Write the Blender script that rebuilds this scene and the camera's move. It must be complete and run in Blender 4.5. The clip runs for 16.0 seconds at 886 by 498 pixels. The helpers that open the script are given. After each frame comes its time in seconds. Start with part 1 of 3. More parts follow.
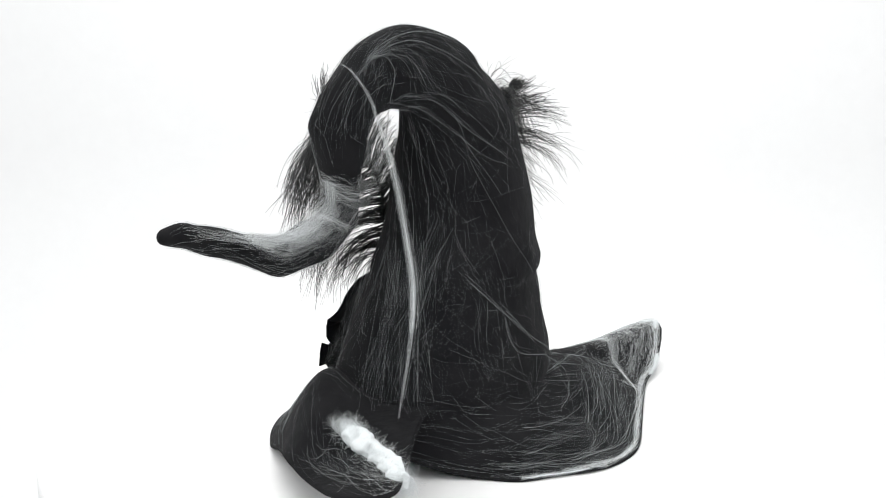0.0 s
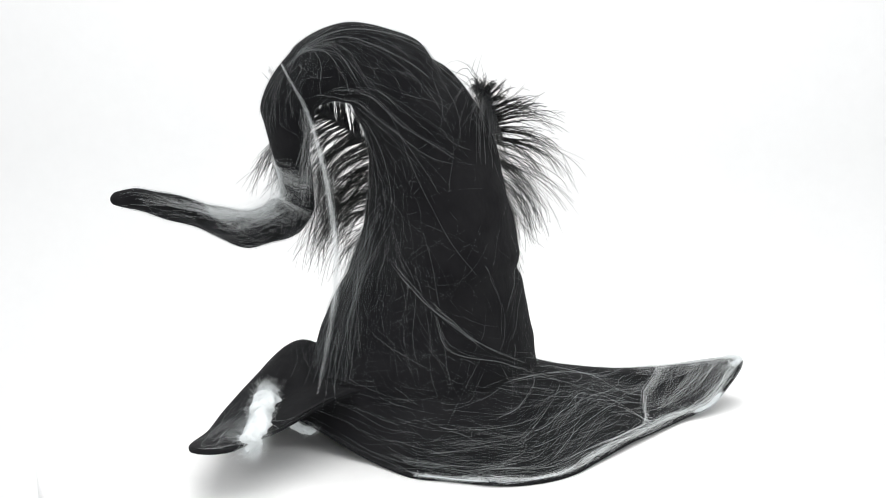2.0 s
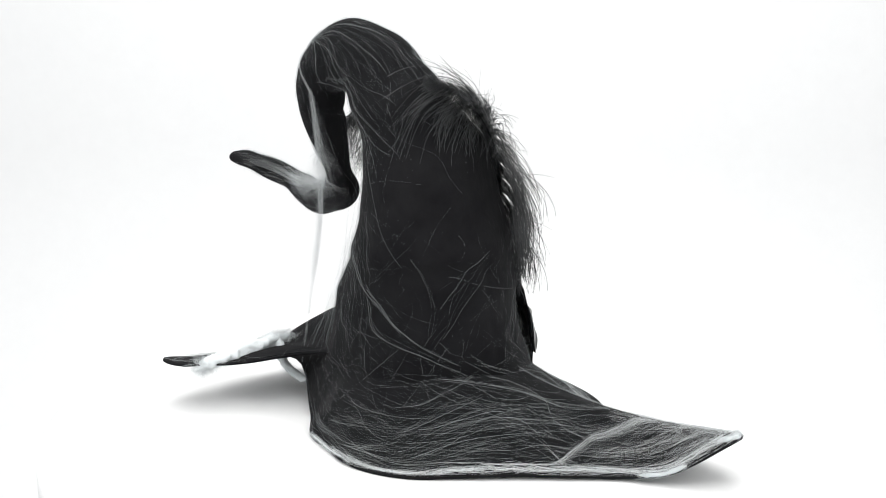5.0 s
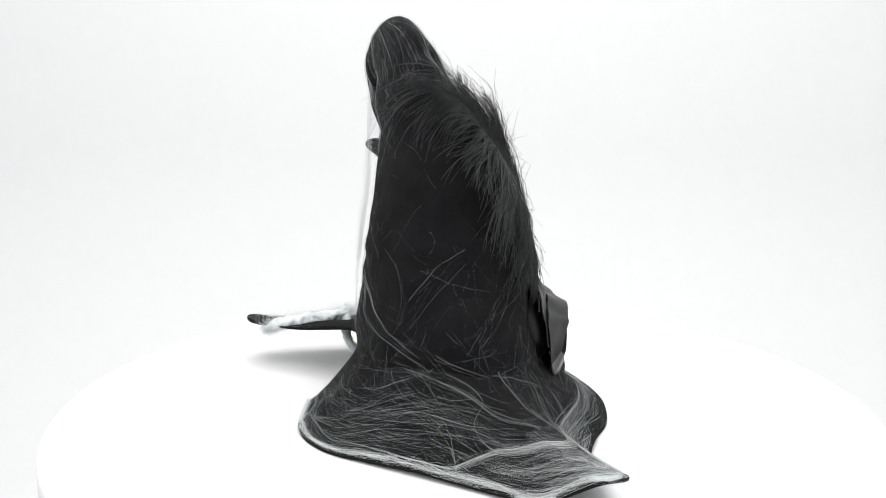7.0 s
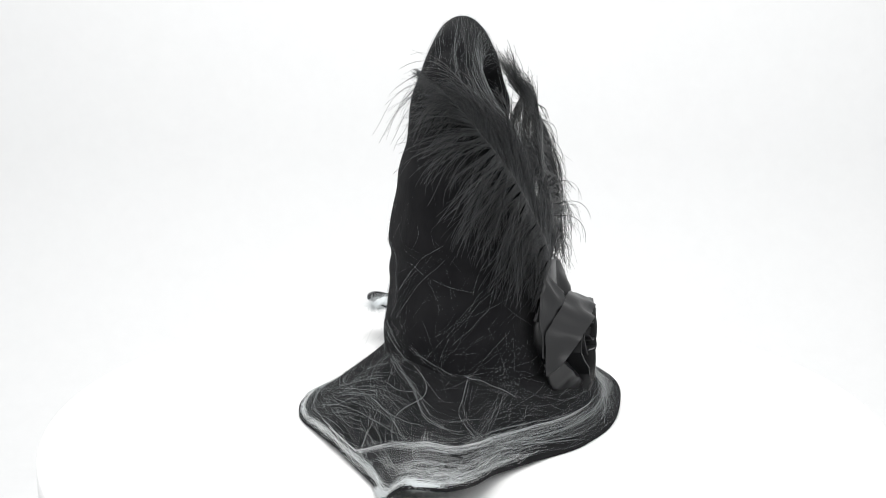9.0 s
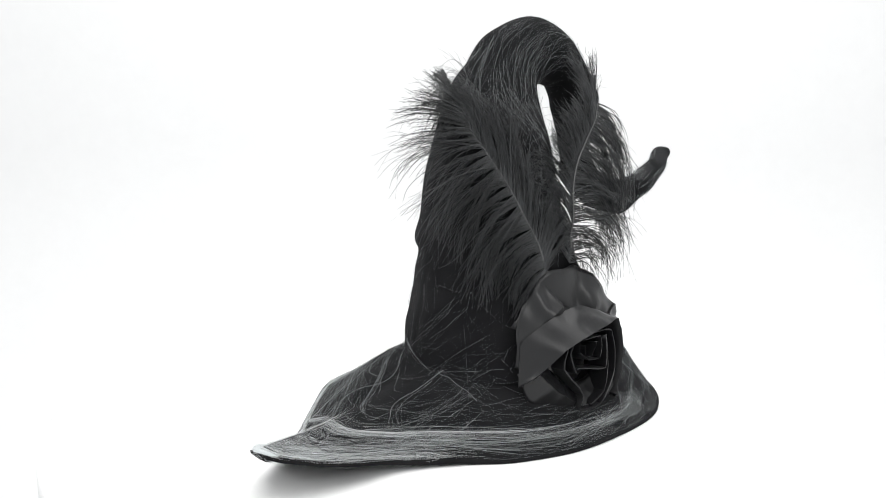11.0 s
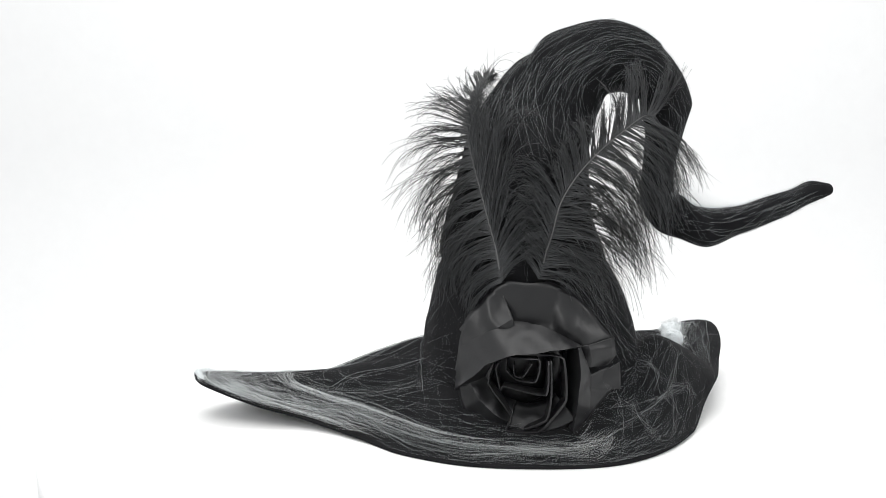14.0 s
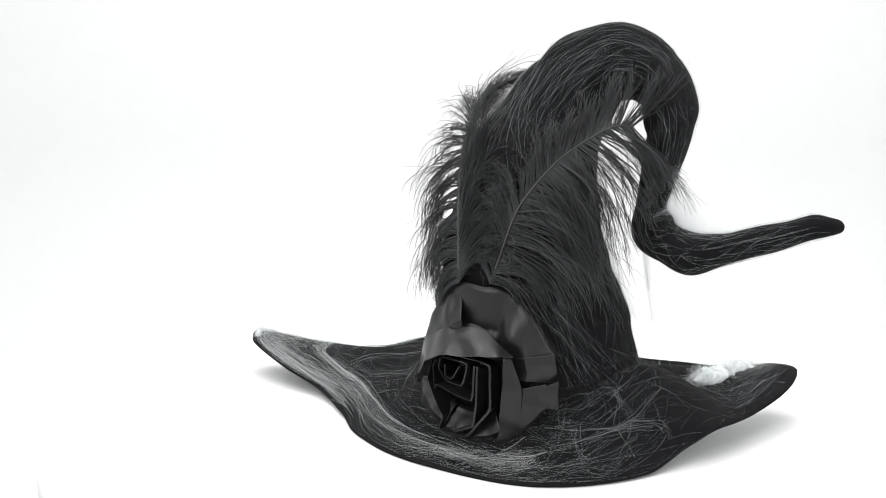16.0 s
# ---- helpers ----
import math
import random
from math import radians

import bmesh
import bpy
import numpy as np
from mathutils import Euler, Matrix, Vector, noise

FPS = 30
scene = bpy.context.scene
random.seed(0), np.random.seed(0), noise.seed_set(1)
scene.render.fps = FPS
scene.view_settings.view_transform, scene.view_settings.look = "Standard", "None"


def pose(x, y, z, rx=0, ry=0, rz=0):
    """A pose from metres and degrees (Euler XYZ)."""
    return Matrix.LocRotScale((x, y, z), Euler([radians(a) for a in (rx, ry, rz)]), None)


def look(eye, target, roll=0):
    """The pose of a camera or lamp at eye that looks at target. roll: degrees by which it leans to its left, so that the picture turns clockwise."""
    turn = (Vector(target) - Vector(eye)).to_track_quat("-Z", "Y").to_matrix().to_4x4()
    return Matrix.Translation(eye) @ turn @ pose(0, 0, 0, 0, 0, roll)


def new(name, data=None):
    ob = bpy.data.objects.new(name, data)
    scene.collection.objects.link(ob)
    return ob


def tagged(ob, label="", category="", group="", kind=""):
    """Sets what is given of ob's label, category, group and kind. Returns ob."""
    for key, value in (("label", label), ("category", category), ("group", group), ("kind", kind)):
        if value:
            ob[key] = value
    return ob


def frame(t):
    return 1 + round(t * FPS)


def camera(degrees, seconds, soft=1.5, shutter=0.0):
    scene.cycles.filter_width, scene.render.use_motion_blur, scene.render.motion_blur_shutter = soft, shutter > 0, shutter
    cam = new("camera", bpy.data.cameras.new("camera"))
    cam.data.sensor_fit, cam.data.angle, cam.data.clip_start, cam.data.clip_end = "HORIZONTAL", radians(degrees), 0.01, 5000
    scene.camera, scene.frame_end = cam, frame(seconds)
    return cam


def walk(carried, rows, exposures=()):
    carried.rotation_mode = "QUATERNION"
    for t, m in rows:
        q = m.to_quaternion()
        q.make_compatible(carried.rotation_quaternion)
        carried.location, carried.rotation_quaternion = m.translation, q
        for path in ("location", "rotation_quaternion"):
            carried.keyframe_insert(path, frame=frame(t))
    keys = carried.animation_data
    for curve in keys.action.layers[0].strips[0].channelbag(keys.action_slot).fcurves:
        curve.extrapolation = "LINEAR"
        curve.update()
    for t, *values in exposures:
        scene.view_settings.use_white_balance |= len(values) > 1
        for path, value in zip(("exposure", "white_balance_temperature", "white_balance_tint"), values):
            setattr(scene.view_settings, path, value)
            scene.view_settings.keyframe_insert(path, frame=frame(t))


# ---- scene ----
# ---- camera: fixed on a tripod before the turntable ----
cam = camera(40.72, 16.0, 0.9)
EYE = (0.0, -1.08, 0.4072)
STILL = look(EYE, (EYE[0] - 0.02904, EYE[1] + 0.97458, EYE[2] - 0.22224), 0.25)
walk(cam, [(0.0, STILL), (16.0, STILL)],
     exposures=[(0.0, 0.0), (4.2, 0.0), (6.3, -0.08), (7.5, -0.13), (9.2, -0.07), (11.3, 0.0), (16.0, 0.0)])

# ---- light: white studio, overhead softbox, added side and backdrop fills ----
world = bpy.data.worlds.new("studio_air")
scene.world = world
world.use_nodes = True
world.node_tree.nodes["Background"].inputs[0].default_value = (0.982, 0.997, 1.0, 1)
world.node_tree.nodes["Background"].inputs[1].default_value = 0.82


def area_lamp(name, eye, target, w, h, watts):
    lamp = bpy.data.lights.new(name, "AREA")
    lamp.shape, lamp.size, lamp.size_y, lamp.energy = "RECTANGLE", w, h, watts
    lamp.color = (1.0, 0.995, 0.985)
    ob = new(name, lamp)
    ob.matrix_world = look(eye, target)
    return ob


area_lamp("softbox_overhead", (-0.1, 0.0, 1.75), (0, 0, 0.0), 2.2, 2.2, 31.5)
# added lamp, out of view, that brightens the sweep to white
area_lamp("added_backdrop_fill", (0.0, 1.0, 2.2), (0.0, 2.2, 0.2), 1.6, 0.5, 24)
# two added fill lamps, unseen, left and right behind the camera
area_lamp("added_side_fill", (-1.7, -1.3, 1.3), (0, 0, 0.15), 0.8, 0.8, 10)
area_lamp("added_side_fill", (1.7, -1.3, 1.3), (0, 0, 0.15), 0.8, 0.8, 10)


# ---- materials ----
def material(name):
    m = bpy.data.materials.new(name)
    m.use_nodes = True
    nt = m.node_tree
    return m, nt, nt.nodes["Principled BSDF"]


def noise_node(nt, scale, detail=4.0, rough=0.6, stretch=None):
    co = nt.nodes.new("ShaderNodeTexCoord")
    n = nt.nodes.new("ShaderNodeTexNoise")
    n.inputs["Scale"].default_value = scale
    n.inputs["Detail"].default_value = detail
    n.inputs["Roughness"].default_value = rough
    if stretch:
        mp = nt.nodes.new("ShaderNodeMapping")
        mp.inputs["Scale"].default_value = stretch
        nt.links.new(co.outputs["Object"], mp.inputs["Vector"])
        nt.links.new(mp.outputs["Vector"], n.inputs["Vector"])
    else:
        nt.links.new(co.outputs["Object"], n.inputs["Vector"])
    return n


def ramp(nt, fac, a, b, lo=0.3, hi=0.7):
    r = nt.nodes.new("ShaderNodeValToRGB")
    r.color_ramp.elements[0].position, r.color_ramp.elements[1].position = lo, hi
    r.color_ramp.elements[0].color, r.color_ramp.elements[1].color = (*a, 1), (*b, 1)
    nt.links.new(fac, r.inputs["Fac"])
    return r.outputs["Color"]


def bump(nt, bsdf, height, strength, distance):
    b = nt.nodes.new("ShaderNodeBump")
    b.inputs["Strength"].default_value, b.inputs["Distance"].default_value = strength, distance
    nt.links.new(height, b.inputs["Height"])
    nt.links.new(b.outputs["Normal"], bsdf.inputs["Normal"])


def cloth_material(name, dark, light, rough, sheen, grain, spec=0.2, folds=0):
    m, nt, bsdf = material(name)
    big = noise_node(nt, 22, 5, 0.65)
    nt.links.new(ramp(nt, big.outputs["Fac"], dark, light), bsdf.inputs["Base Color"])
    bsdf.inputs["Roughness"].default_value = rough
    bsdf.inputs["Specular IOR Level"].default_value = spec
    bsdf.inputs["Sheen Weight"].default_value = sheen
    bsdf.inputs["Sheen Roughness"].default_value = 0.6
    fine = noise_node(nt, grain, 3, 0.7)
    if folds:
        soft = noise_node(nt, folds, 4, 0.55, (1.0, 1.0, 0.6))
        mix = nt.nodes.new("ShaderNodeMath")
        mix.operation = "MULTIPLY_ADD"
        mix.inputs[1].default_value = 9.0
        nt.links.new(soft.outputs["Fac"], mix.inputs[0])
        nt.links.new(fine.outputs["Fac"], mix.inputs[2])
        bump(nt, bsdf, mix.outputs[0], 0.6, 0.0006)
    else:
        bump(nt, bsdf, fine.outputs["Fac"], 0.35, 0.0006)
    return m


VELVET = cloth_material("black_velvet_cloth", (0.006, 0.006, 0.007), (0.013, 0.013, 0.014), 0.95, 0.02, 900, 0.08, 38)
SATIN = cloth_material("black_satin", (0.004, 0.004, 0.005), (0.009, 0.009, 0.010), 0.36, 0.02, 60, 0.45)
QUILL = cloth_material("dark_quill", (0.06, 0.06, 0.06), (0.12, 0.12, 0.12), 0.4, 0.0, 200, 0.5)
WHITE = cloth_material("white_laminate", (0.80, 0.80, 0.80), (0.84, 0.84, 0.84), 0.5, 0.0, 40, 0.3)
SWEEP = cloth_material("white_paper_sweep", (0.755, 0.757, 0.76), (0.77, 0.772, 0.775), 0.9, 0.0, 30, 0.1)


def fibre_material(name, colour, low=0.75, rough=0.7, spec=0.2):
    m, nt, bsdf = material(name)
    geo = nt.nodes.new("ShaderNodeNewGeometry")
    nt.links.new(ramp(nt, geo.outputs["Random Per Island"], tuple(low * c for c in colour), colour, 0.0, 1.0), bsdf.inputs["Base Color"])
    bsdf.inputs["Roughness"].default_value = rough
    bsdf.inputs["Specular IOR Level"].default_value = spec
    return m


# paler strands among the black put the barbs' grey highlights into the colour
PLUME = fibre_material("black_ostrich_plume", (0.050, 0.053, 0.056), 0.16, 0.38, 0.5)
WEB = fibre_material("white_cobweb_fibre", (0.86, 0.89, 0.90))
WADDING = cloth_material("white_wadding", (0.66, 0.70, 0.71), (0.80, 0.83, 0.84), 0.95, 0.2, 1200, 0.05)
FINE_WEB = fibre_material("thin_grey_cobweb_fibre", (0.50, 0.53, 0.54), 0.14)
COTTON = fibre_material("white_cotton_wool", (0.80, 0.83, 0.84))


# ---- building helpers ----
def mesh_from(name, verts, faces, mat, smooth=True):
    me = bpy.data.meshes.new(name)
    me.from_pydata([tuple(v) for v in verts], [], faces)
    me.materials.append(mat)
    if smooth:
        me.polygons.foreach_set("use_smooth", [True] * len(me.polygons))
    me.update()
    return me


def part(name, verts, faces, mat, parent=None, label="", smooth=True):
    ob = new(name, mesh_from(name, verts, faces, mat, smooth))
    if parent:
        ob.parent = parent
    if label:
        ob["label"] = label
    return ob


def catmull(keys, x):
    """Smooth curve through the rows of keys (x first), not wrapped."""
    xs = [k[0] for k in keys]
    i = max(0, min(len(xs) - 2, int(np.searchsorted(xs, x, side="right")) - 1))
    k = [np.array(keys[max(0, min(len(keys) - 1, i + d))][1:], float) for d in (-1, 0, 1, 2)]
    xx = [xs[max(0, min(len(xs) - 1, i + d))] for d in (-1, 0, 1, 2)]
    w = xx[2] - xx[1]
    f = (x - xx[1]) / w
    m1 = (k[2] - k[0]) / max(xx[2] - xx[0], 1e-9) * w
    m2 = (k[3] - k[1]) / max(xx[3] - xx[1], 1e-9) * w
    return (2 * f**3 - 3 * f**2 + 1) * k[1] + (f**3 - 2 * f**2 + f) * m1 + (3 * f**2 - 2 * f**3) * k[2] + (f**3 - f**2) * m2


def strands(paths, radius, taper=0.5):
    """Three-sided threads along lists of points: vertices and faces of one mesh."""
    verts, faces, base = [], [], 0
    for pts, rad in zip(paths, radius):
        pts = np.asarray(pts, float)
        n = len(pts)
        tan = np.gradient(pts, axis=0)
        tan /= np.linalg.norm(tan, axis=1)[:, None] + 1e-12
        side = np.cross(tan, (0.31, 0.52, 0.80))
        side /= np.linalg.norm(side, axis=1)[:, None] + 1e-12
        up = np.cross(tan, side)
        r = rad * (1 - taper * np.linspace(0, 1, n))[:, None]
        rings = np.stack([pts + r * (math.cos(a) * side + math.sin(a) * up) for a in (0, 2.094, 4.189)], 1)
        verts.append(rings.reshape(-1, 3))
        a = base + 3 * np.arange(n - 1)
        for k in range(3):
            l = (k + 1) % 3
            faces.append(np.stack([a + k, a + l, a + 3 + l, a + 3 + k], 1))
        base += 3 * n
    return np.concatenate(verts).tolist(), np.concatenate(faces).tolist()


# ---- the studio: floor, back wall and room shell ----
def build_studio():
    verts, faces = [], []
    prof = [(-2.6, -0.75), (0.0, -0.75), (1.5, -0.75)]
    for k in range(1, 13):
        a = k / 12 * math.pi / 2
        prof.append((1.5 + 0.7 * math.sin(a), -0.75 + 0.7 * (1 - math.cos(a))))
    prof += [(2.2, 1.6), (2.2, 2.7)]
    for y, z in prof:
        verts += [(-2.6, y, z), (2.6, y, z)]
    for k in range(len(prof) - 1):
        faces.append((2 * k, 2 * k + 1, 2 * k + 3, 2 * k + 2))
    sweep = part("backdrop", verts, faces, SWEEP)
    tagged(sweep, "seamless white studio sweep behind the turntable", "backdrop", kind="structure")


build_studio()

AXIS = (-0.0086, 0.002)
TABLE_R = 0.3925


def build_turntable():
    table = new("turntable")
    table.location = (AXIS[0], AXIS[1], 0)
    tagged(table, "round white turntable carrying the black hat", "turntable")
    n = 160
    prof = [(0.0, 0.0), (0.2, 0.0), (TABLE_R - 0.003, 0.0), (TABLE_R - 0.001, -0.0008), (TABLE_R, -0.003), (TABLE_R, -0.021), (TABLE_R - 0.003, -0.024), (0.0, -0.024)]
    verts, faces = [], []
    for r, z in prof:
        for k in range(n):
            a = 2 * math.pi * k / n
            verts.append((r * math.cos(a), r * math.sin(a), z))
    for j in range(len(prof) - 1):
        for k in range(n):
            l = (k + 1) % n
            faces.append((j * n + k, j * n + l, (j + 1) * n + l, (j + 1) * n + k))
    part("disc", verts, faces, WHITE, table)
    verts, faces = [], []
    for r, z in [(0.16, -0.024), (0.16, -0.75)]:
        for k in range(48):
            a = 2 * math.pi * k / 48
            verts.append((r * math.cos(a), r * math.sin(a), z))
    for k in range(48):
        l = (k + 1) % 48
        faces.append((k, l, 48 + l, 48 + k))
    part("pedestal", verts, faces, WHITE, table)
    return table


turntable = build_turntable()

# ---- the hat ----
# u runs from the crown towards the drooping tip, v square to it
U = np.array([-0.74314, -0.66913, 0.0])
V = np.array([0.66913, -0.74314, 0.0])
ZUP = np.array([0.0, 0.0, 1.0])
hat = new("witch_hat")
tagged(hat, "bent black velvet witch hat with white cobwebs on turntable", "hat")

# station, u, v, height, lean of the section in degrees, radius in the bend's plane, radius across
CONE = [
    (0, 0.0526, 0.0117, 0.046, 1, 0.1075, 0.0878),
    (1, 0.0492, 0.0150, 0.098, -2, 0.0944, 0.0809),
    (2, 0.0410, 0.0149, 0.147, 0, 0.0780, 0.0769),
    (3, 0.0400, 0.0182, 0.187, 1, 0.0681, 0.0691),
    (4, 0.0409, 0.0230, 0.228, 2, 0.0606, 0.0624),
    (5, 0.0486, 0.0248, 0.263, 4, 0.0568, 0.0529),
    (6, 0.0613, 0.0358, 0.292, 8, 0.0519, 0.0394),
    (7, 0.0832, 0.0403, 0.321, 30, 0.0416, 0.0266),
    (8, 0.1116, 0.0405, 0.334, 60, 0.0357, 0.0229),
    (9, 0.1337, 0.0378, 0.335, 80, 0.0337, 0.0235),
    (10, 0.1572, 0.035, 0.3235, 110, 0.0270, 0.024),
    (11, 0.1731, 0.028, 0.2927, 151, 0.0227, 0.025),
]
HOOK = [
    (12, 0.1730, 0.024, 0.2740, 162, 0.0205, 0.0235),
    (13, 0.1660, 0.016, 0.2300, 160, 0.0148, 0.016),
    (14, 0.1655, 0.006, 0.2100, 152, 0.0170, 0.017),
    (15, 0.1745, -0.001, 0.1985, 133, 0.0184, 0.018),
    (16, 0.1890, -0.005, 0.1905, 111, 0.0180, 0.018),
    (17, 0.2130, -0.007, 0.1850, 102, 0.0174, 0.017),
    (18, 0.2360, -0.009, 0.1918, 92, 0.0145, 0.015),
    (19, 0.2580, -0.010, 0.2003, 78, 0.0115, 0.012),
    (20, 0.2830, -0.005, 0.2083, 77, 0.0112, 0.011),
    (21, 0.3040, 0.004, 0.2162, 77, 0.0095, 0.0095),
    (22, 0.3205, 0.008, 0.2180, 80, 0.0062, 0.0062),
]
TUBE = CONE + HOOK


def tube_point(s, phi, out=0.0):
    """On the crown's surface: station s, angle phi round it (0: outer side of the bend)."""
    u, v, h, lean, ra, rb = catmull(TUBE, s)
    a = math.radians(lean)
    e1 = -math.cos(a) * U + math.sin(a) * ZUP
    c = u * U + v * V + h * ZUP
    x, y = math.cos(phi), math.sin(phi)
    p = c + x * ra * e1 + y * rb * V
    # soft folds, pinches and dents of the cloth
    n = x * e1 / ra + y * V / rb
    n /= np.linalg.norm(n)
    q = Vector((float(p[0]) * 14, float(p[1]) * 14, float(p[2]) * 17))
    size = min(ra, rb)
    d = size * 0.07 * noise.noise(q) + size * 0.025 * noise.noise(q * 2.7)
    d -= 0.0035 * math.exp(-((s - 2.05 - 0.12 * math.sin(2 * phi)) / 0.13) ** 2) * max(0.0, math.cos(phi - 0.3)) ** 2
    d -= 0.0022 * math.exp(-((s - 2.0) / 0.2) ** 2)
    # crease where the bend begins, the seam up the back and the hem of the lower panel
    back = max(0.0, math.cos(phi))
    d -= 0.0042 * math.exp(-((s - 6.75 - 0.25 * math.cos(3 * phi)) / 0.16) ** 2) * back ** 2
    d += 0.0022 * math.exp(-((s - 7.2 - 0.25 * math.cos(3 * phi)) / 0.25) ** 2) * back ** 2
    if 0.4 < s < 7.5:
        d -= 0.0012 * math.exp(-((phi - 0.22 if phi < 3.2 else phi - 6.5) / 0.045) ** 2)
    d -= 0.0010 * math.exp(-((s - 2.35 + 0.1 * math.sin(phi * 3 + 1)) / 0.06) ** 2) * back
    if s > 10:
        d += size * 0.06 * math.sin(phi * 2 + s * 3.0)
    return p + (d + out) * n


def build_crown():
    m, per = 144, 10
    stations = [k / per for k in range(0, 22 * per + 1)]
    verts, faces = [], []
    for s in stations:
        for k in range(m):
            verts.append(tube_point(s, 2 * math.pi * k / m))
    for j in range(len(stations) - 1):
        for k in range(m):
            l = (k + 1) % m
            faces.append((j * m + k, (j + 1) * m + k, (j + 1) * m + l, j * m + l))
    # rounded end
    last = np.array(verts[-m:])
    mid = last.mean(0)
    way = mid - np.array(verts[-4 * m:-3 * m]).mean(0)
    way /= np.linalg.norm(way)
    rings = [(0.85, 0.003), (0.6, 0.005), (0.25, 0.0062)]
    j = len(stations) - 1
    for f, d in rings:
        verts += [mid + (p - mid) * f + way * d for p in last]
        for k in range(m):
            l = (k + 1) % m
            faces.append((j * m + k, (j + 1) * m + k, (j + 1) * m + l, j * m + l))
        j += 1
    faces.append(tuple(range(j * m, (j + 1) * m)))
    part("crown", verts, faces, VELVET, hat, "tall black velvet crown bent over into a hooked tip")
    return np.array(verts[:len(stations) * m]).reshape(len(stations), m, 3)


TUBE_GRID = build_crown()

BRIM_C = np.array([-0.0292, -0.0482])
# root direction, edge direction in degrees, reach, height of the edge, lift of the sheet half way
BRIM_BACK = [
    (0, 1.8, 0.182, 0.003, 0.010), (11, 14.0, 0.194, 0.005, 0.014), (22, 24.7, 0.215, 0.004, 0.015), (30, 33.4, 0.244, 0.004, 0.012),
    (37, 38.9, 0.283, 0.012, 0.002), (43, 44.2, 0.319, 0.040, -0.009), (48, 49.5, 0.314, 0.037, -0.010), (53, 53.5, 0.268, 0.022, -0.005),
    (60, 59.3, 0.215, 0.009, -0.001), (75, 72.7, 0.182, 0.003, 0.0), (90, 86.1, 0.172, 0.002, 0.0), (105, 101.1, 0.162, 0.002, 0.0),
    (133, 131.3, 0.150, 0.002, 0.0), (165, 162.0, 0.156, 0.002, 0.0), (195, 196.6, 0.159, 0.003, 0.026),
]
BRIM_FRONT = [
    (210, 212.5, 0.164, 0.016, 0.036), (225, 225.1, 0.180, 0.027, 0.024), (240, 241.3, 0.206, 0.028, 0.005), (250, 257.6, 0.251, 0.043, -0.001),
    (256, 263.0, 0.236, 0.044, -0.003), (262, 262.9, 0.203, 0.042, 0.0), (268, 257.5, 0.172, 0.043, 0.0), (273, 249.0, 0.148, 0.042, 0.0), (277, 241.5, 0.130, 0.029, 0.0),
    (282, 256.0, 0.113, 0.017, 0.004), (291, 281.0, 0.111, 0.004, 0.002), (304, 301.3, 0.130, 0.002, 0.002), (316, 314.8, 0.140, 0.003, 0.0),
    (330, 328.0, 0.161, 0.003, 0.0), (345, 345.8, 0.176, 0.002, 0.0),
]
BRIM = BRIM_BACK + BRIM_FRONT
RING = ([(k[0] - 360, k[1] - 360, *k[2:]) for k in BRIM[-3:]] + BRIM + [(k[0] + 360, k[1] + 360, *k[2:]) for k in BRIM[:3]])


def brim_point(deg, s, out=0.0):
    """On the brim: direction of the root in degrees, s from the crown (0) to the edge (1)."""
    ang, reach, edge, lift = catmull(RING, deg % 360)
    mid = np.array([BRIM_C[0], BRIM_C[1], 0.0])
    a, b = math.radians(deg), math.radians(ang)
    root = np.array([math.cos(a), math.sin(a), 0.0])
    # inner border follows the foot of the crown
    inner = 0.90 / math.sqrt(((root @ U) / 0.104) ** 2 + ((root @ V) / 0.085) ** 2)
    p0 = mid + inner * root
    p1 = mid + reach * np.array([math.cos(b), math.sin(b), 0.0])
    foot = 0.059
    h = foot + (edge - foot) * (1 - (1 - min(s, 1.0)) ** 1.2) + lift * 3.6 * s ** 0.8 * (1 - s)
    p = p0 + (p1 - p0) * s
    wob = noise.noise(Vector((float(p[0]) * 16, float(p[1]) * 16, 3.0)))
    h += (0.004 * wob + 0.0015 * noise.noise(Vector((float(p[0]) * 45, float(p[1]) * 45, 8.0)))) * s * (1 - 0.6 * s)
    p[2] = max(h, 0.0028) + out
    return p


def build_brim():
    n, m = 240, 24
    verts, faces = [], []
    for j in range(m + 1):
        for k in range(n):
            verts.append(brim_point(360 * k / n, j / m))
    for j in range(m):
        for k in range(n):
            l = (k + 1) % n
            faces.append((j * n + k, (j + 1) * n + k, (j + 1) * n + l, j * n + l))
    ob = part("brim", verts, faces, VELVET, hat, "wide floppy black brim with two drawn-out points")
    sol = ob.modifiers.new("thickness", "SOLIDIFY")
    sol.thickness, sol.offset = 0.0024, -1
    return np.array(verts)


BRIM_GRID = build_brim()


def brim_surface(x, y):
    """Height of the brim at a place."""
    d = (BRIM_GRID[:, 0] - x) ** 2 + (BRIM_GRID[:, 1] - y) ** 2
    k = np.argpartition(d, 6)[:6]
    return float(BRIM_GRID[k, 2].max()) if d[k].min() < 0.0002 else 0.0


TUBE_AXES = []
for k in range(221):
    u_, v_, h_, lean_, ra_, rb_ = catmull(TUBE, k / 10)
    TUBE_AXES.append((u_ * U + v_ * V + h_ * ZUP, -math.cos(math.radians(lean_)) * U + math.sin(math.radians(lean_)) * ZUP, ra_, rb_))
TUBE_C = np.array([t[0] for t in TUBE_AXES])


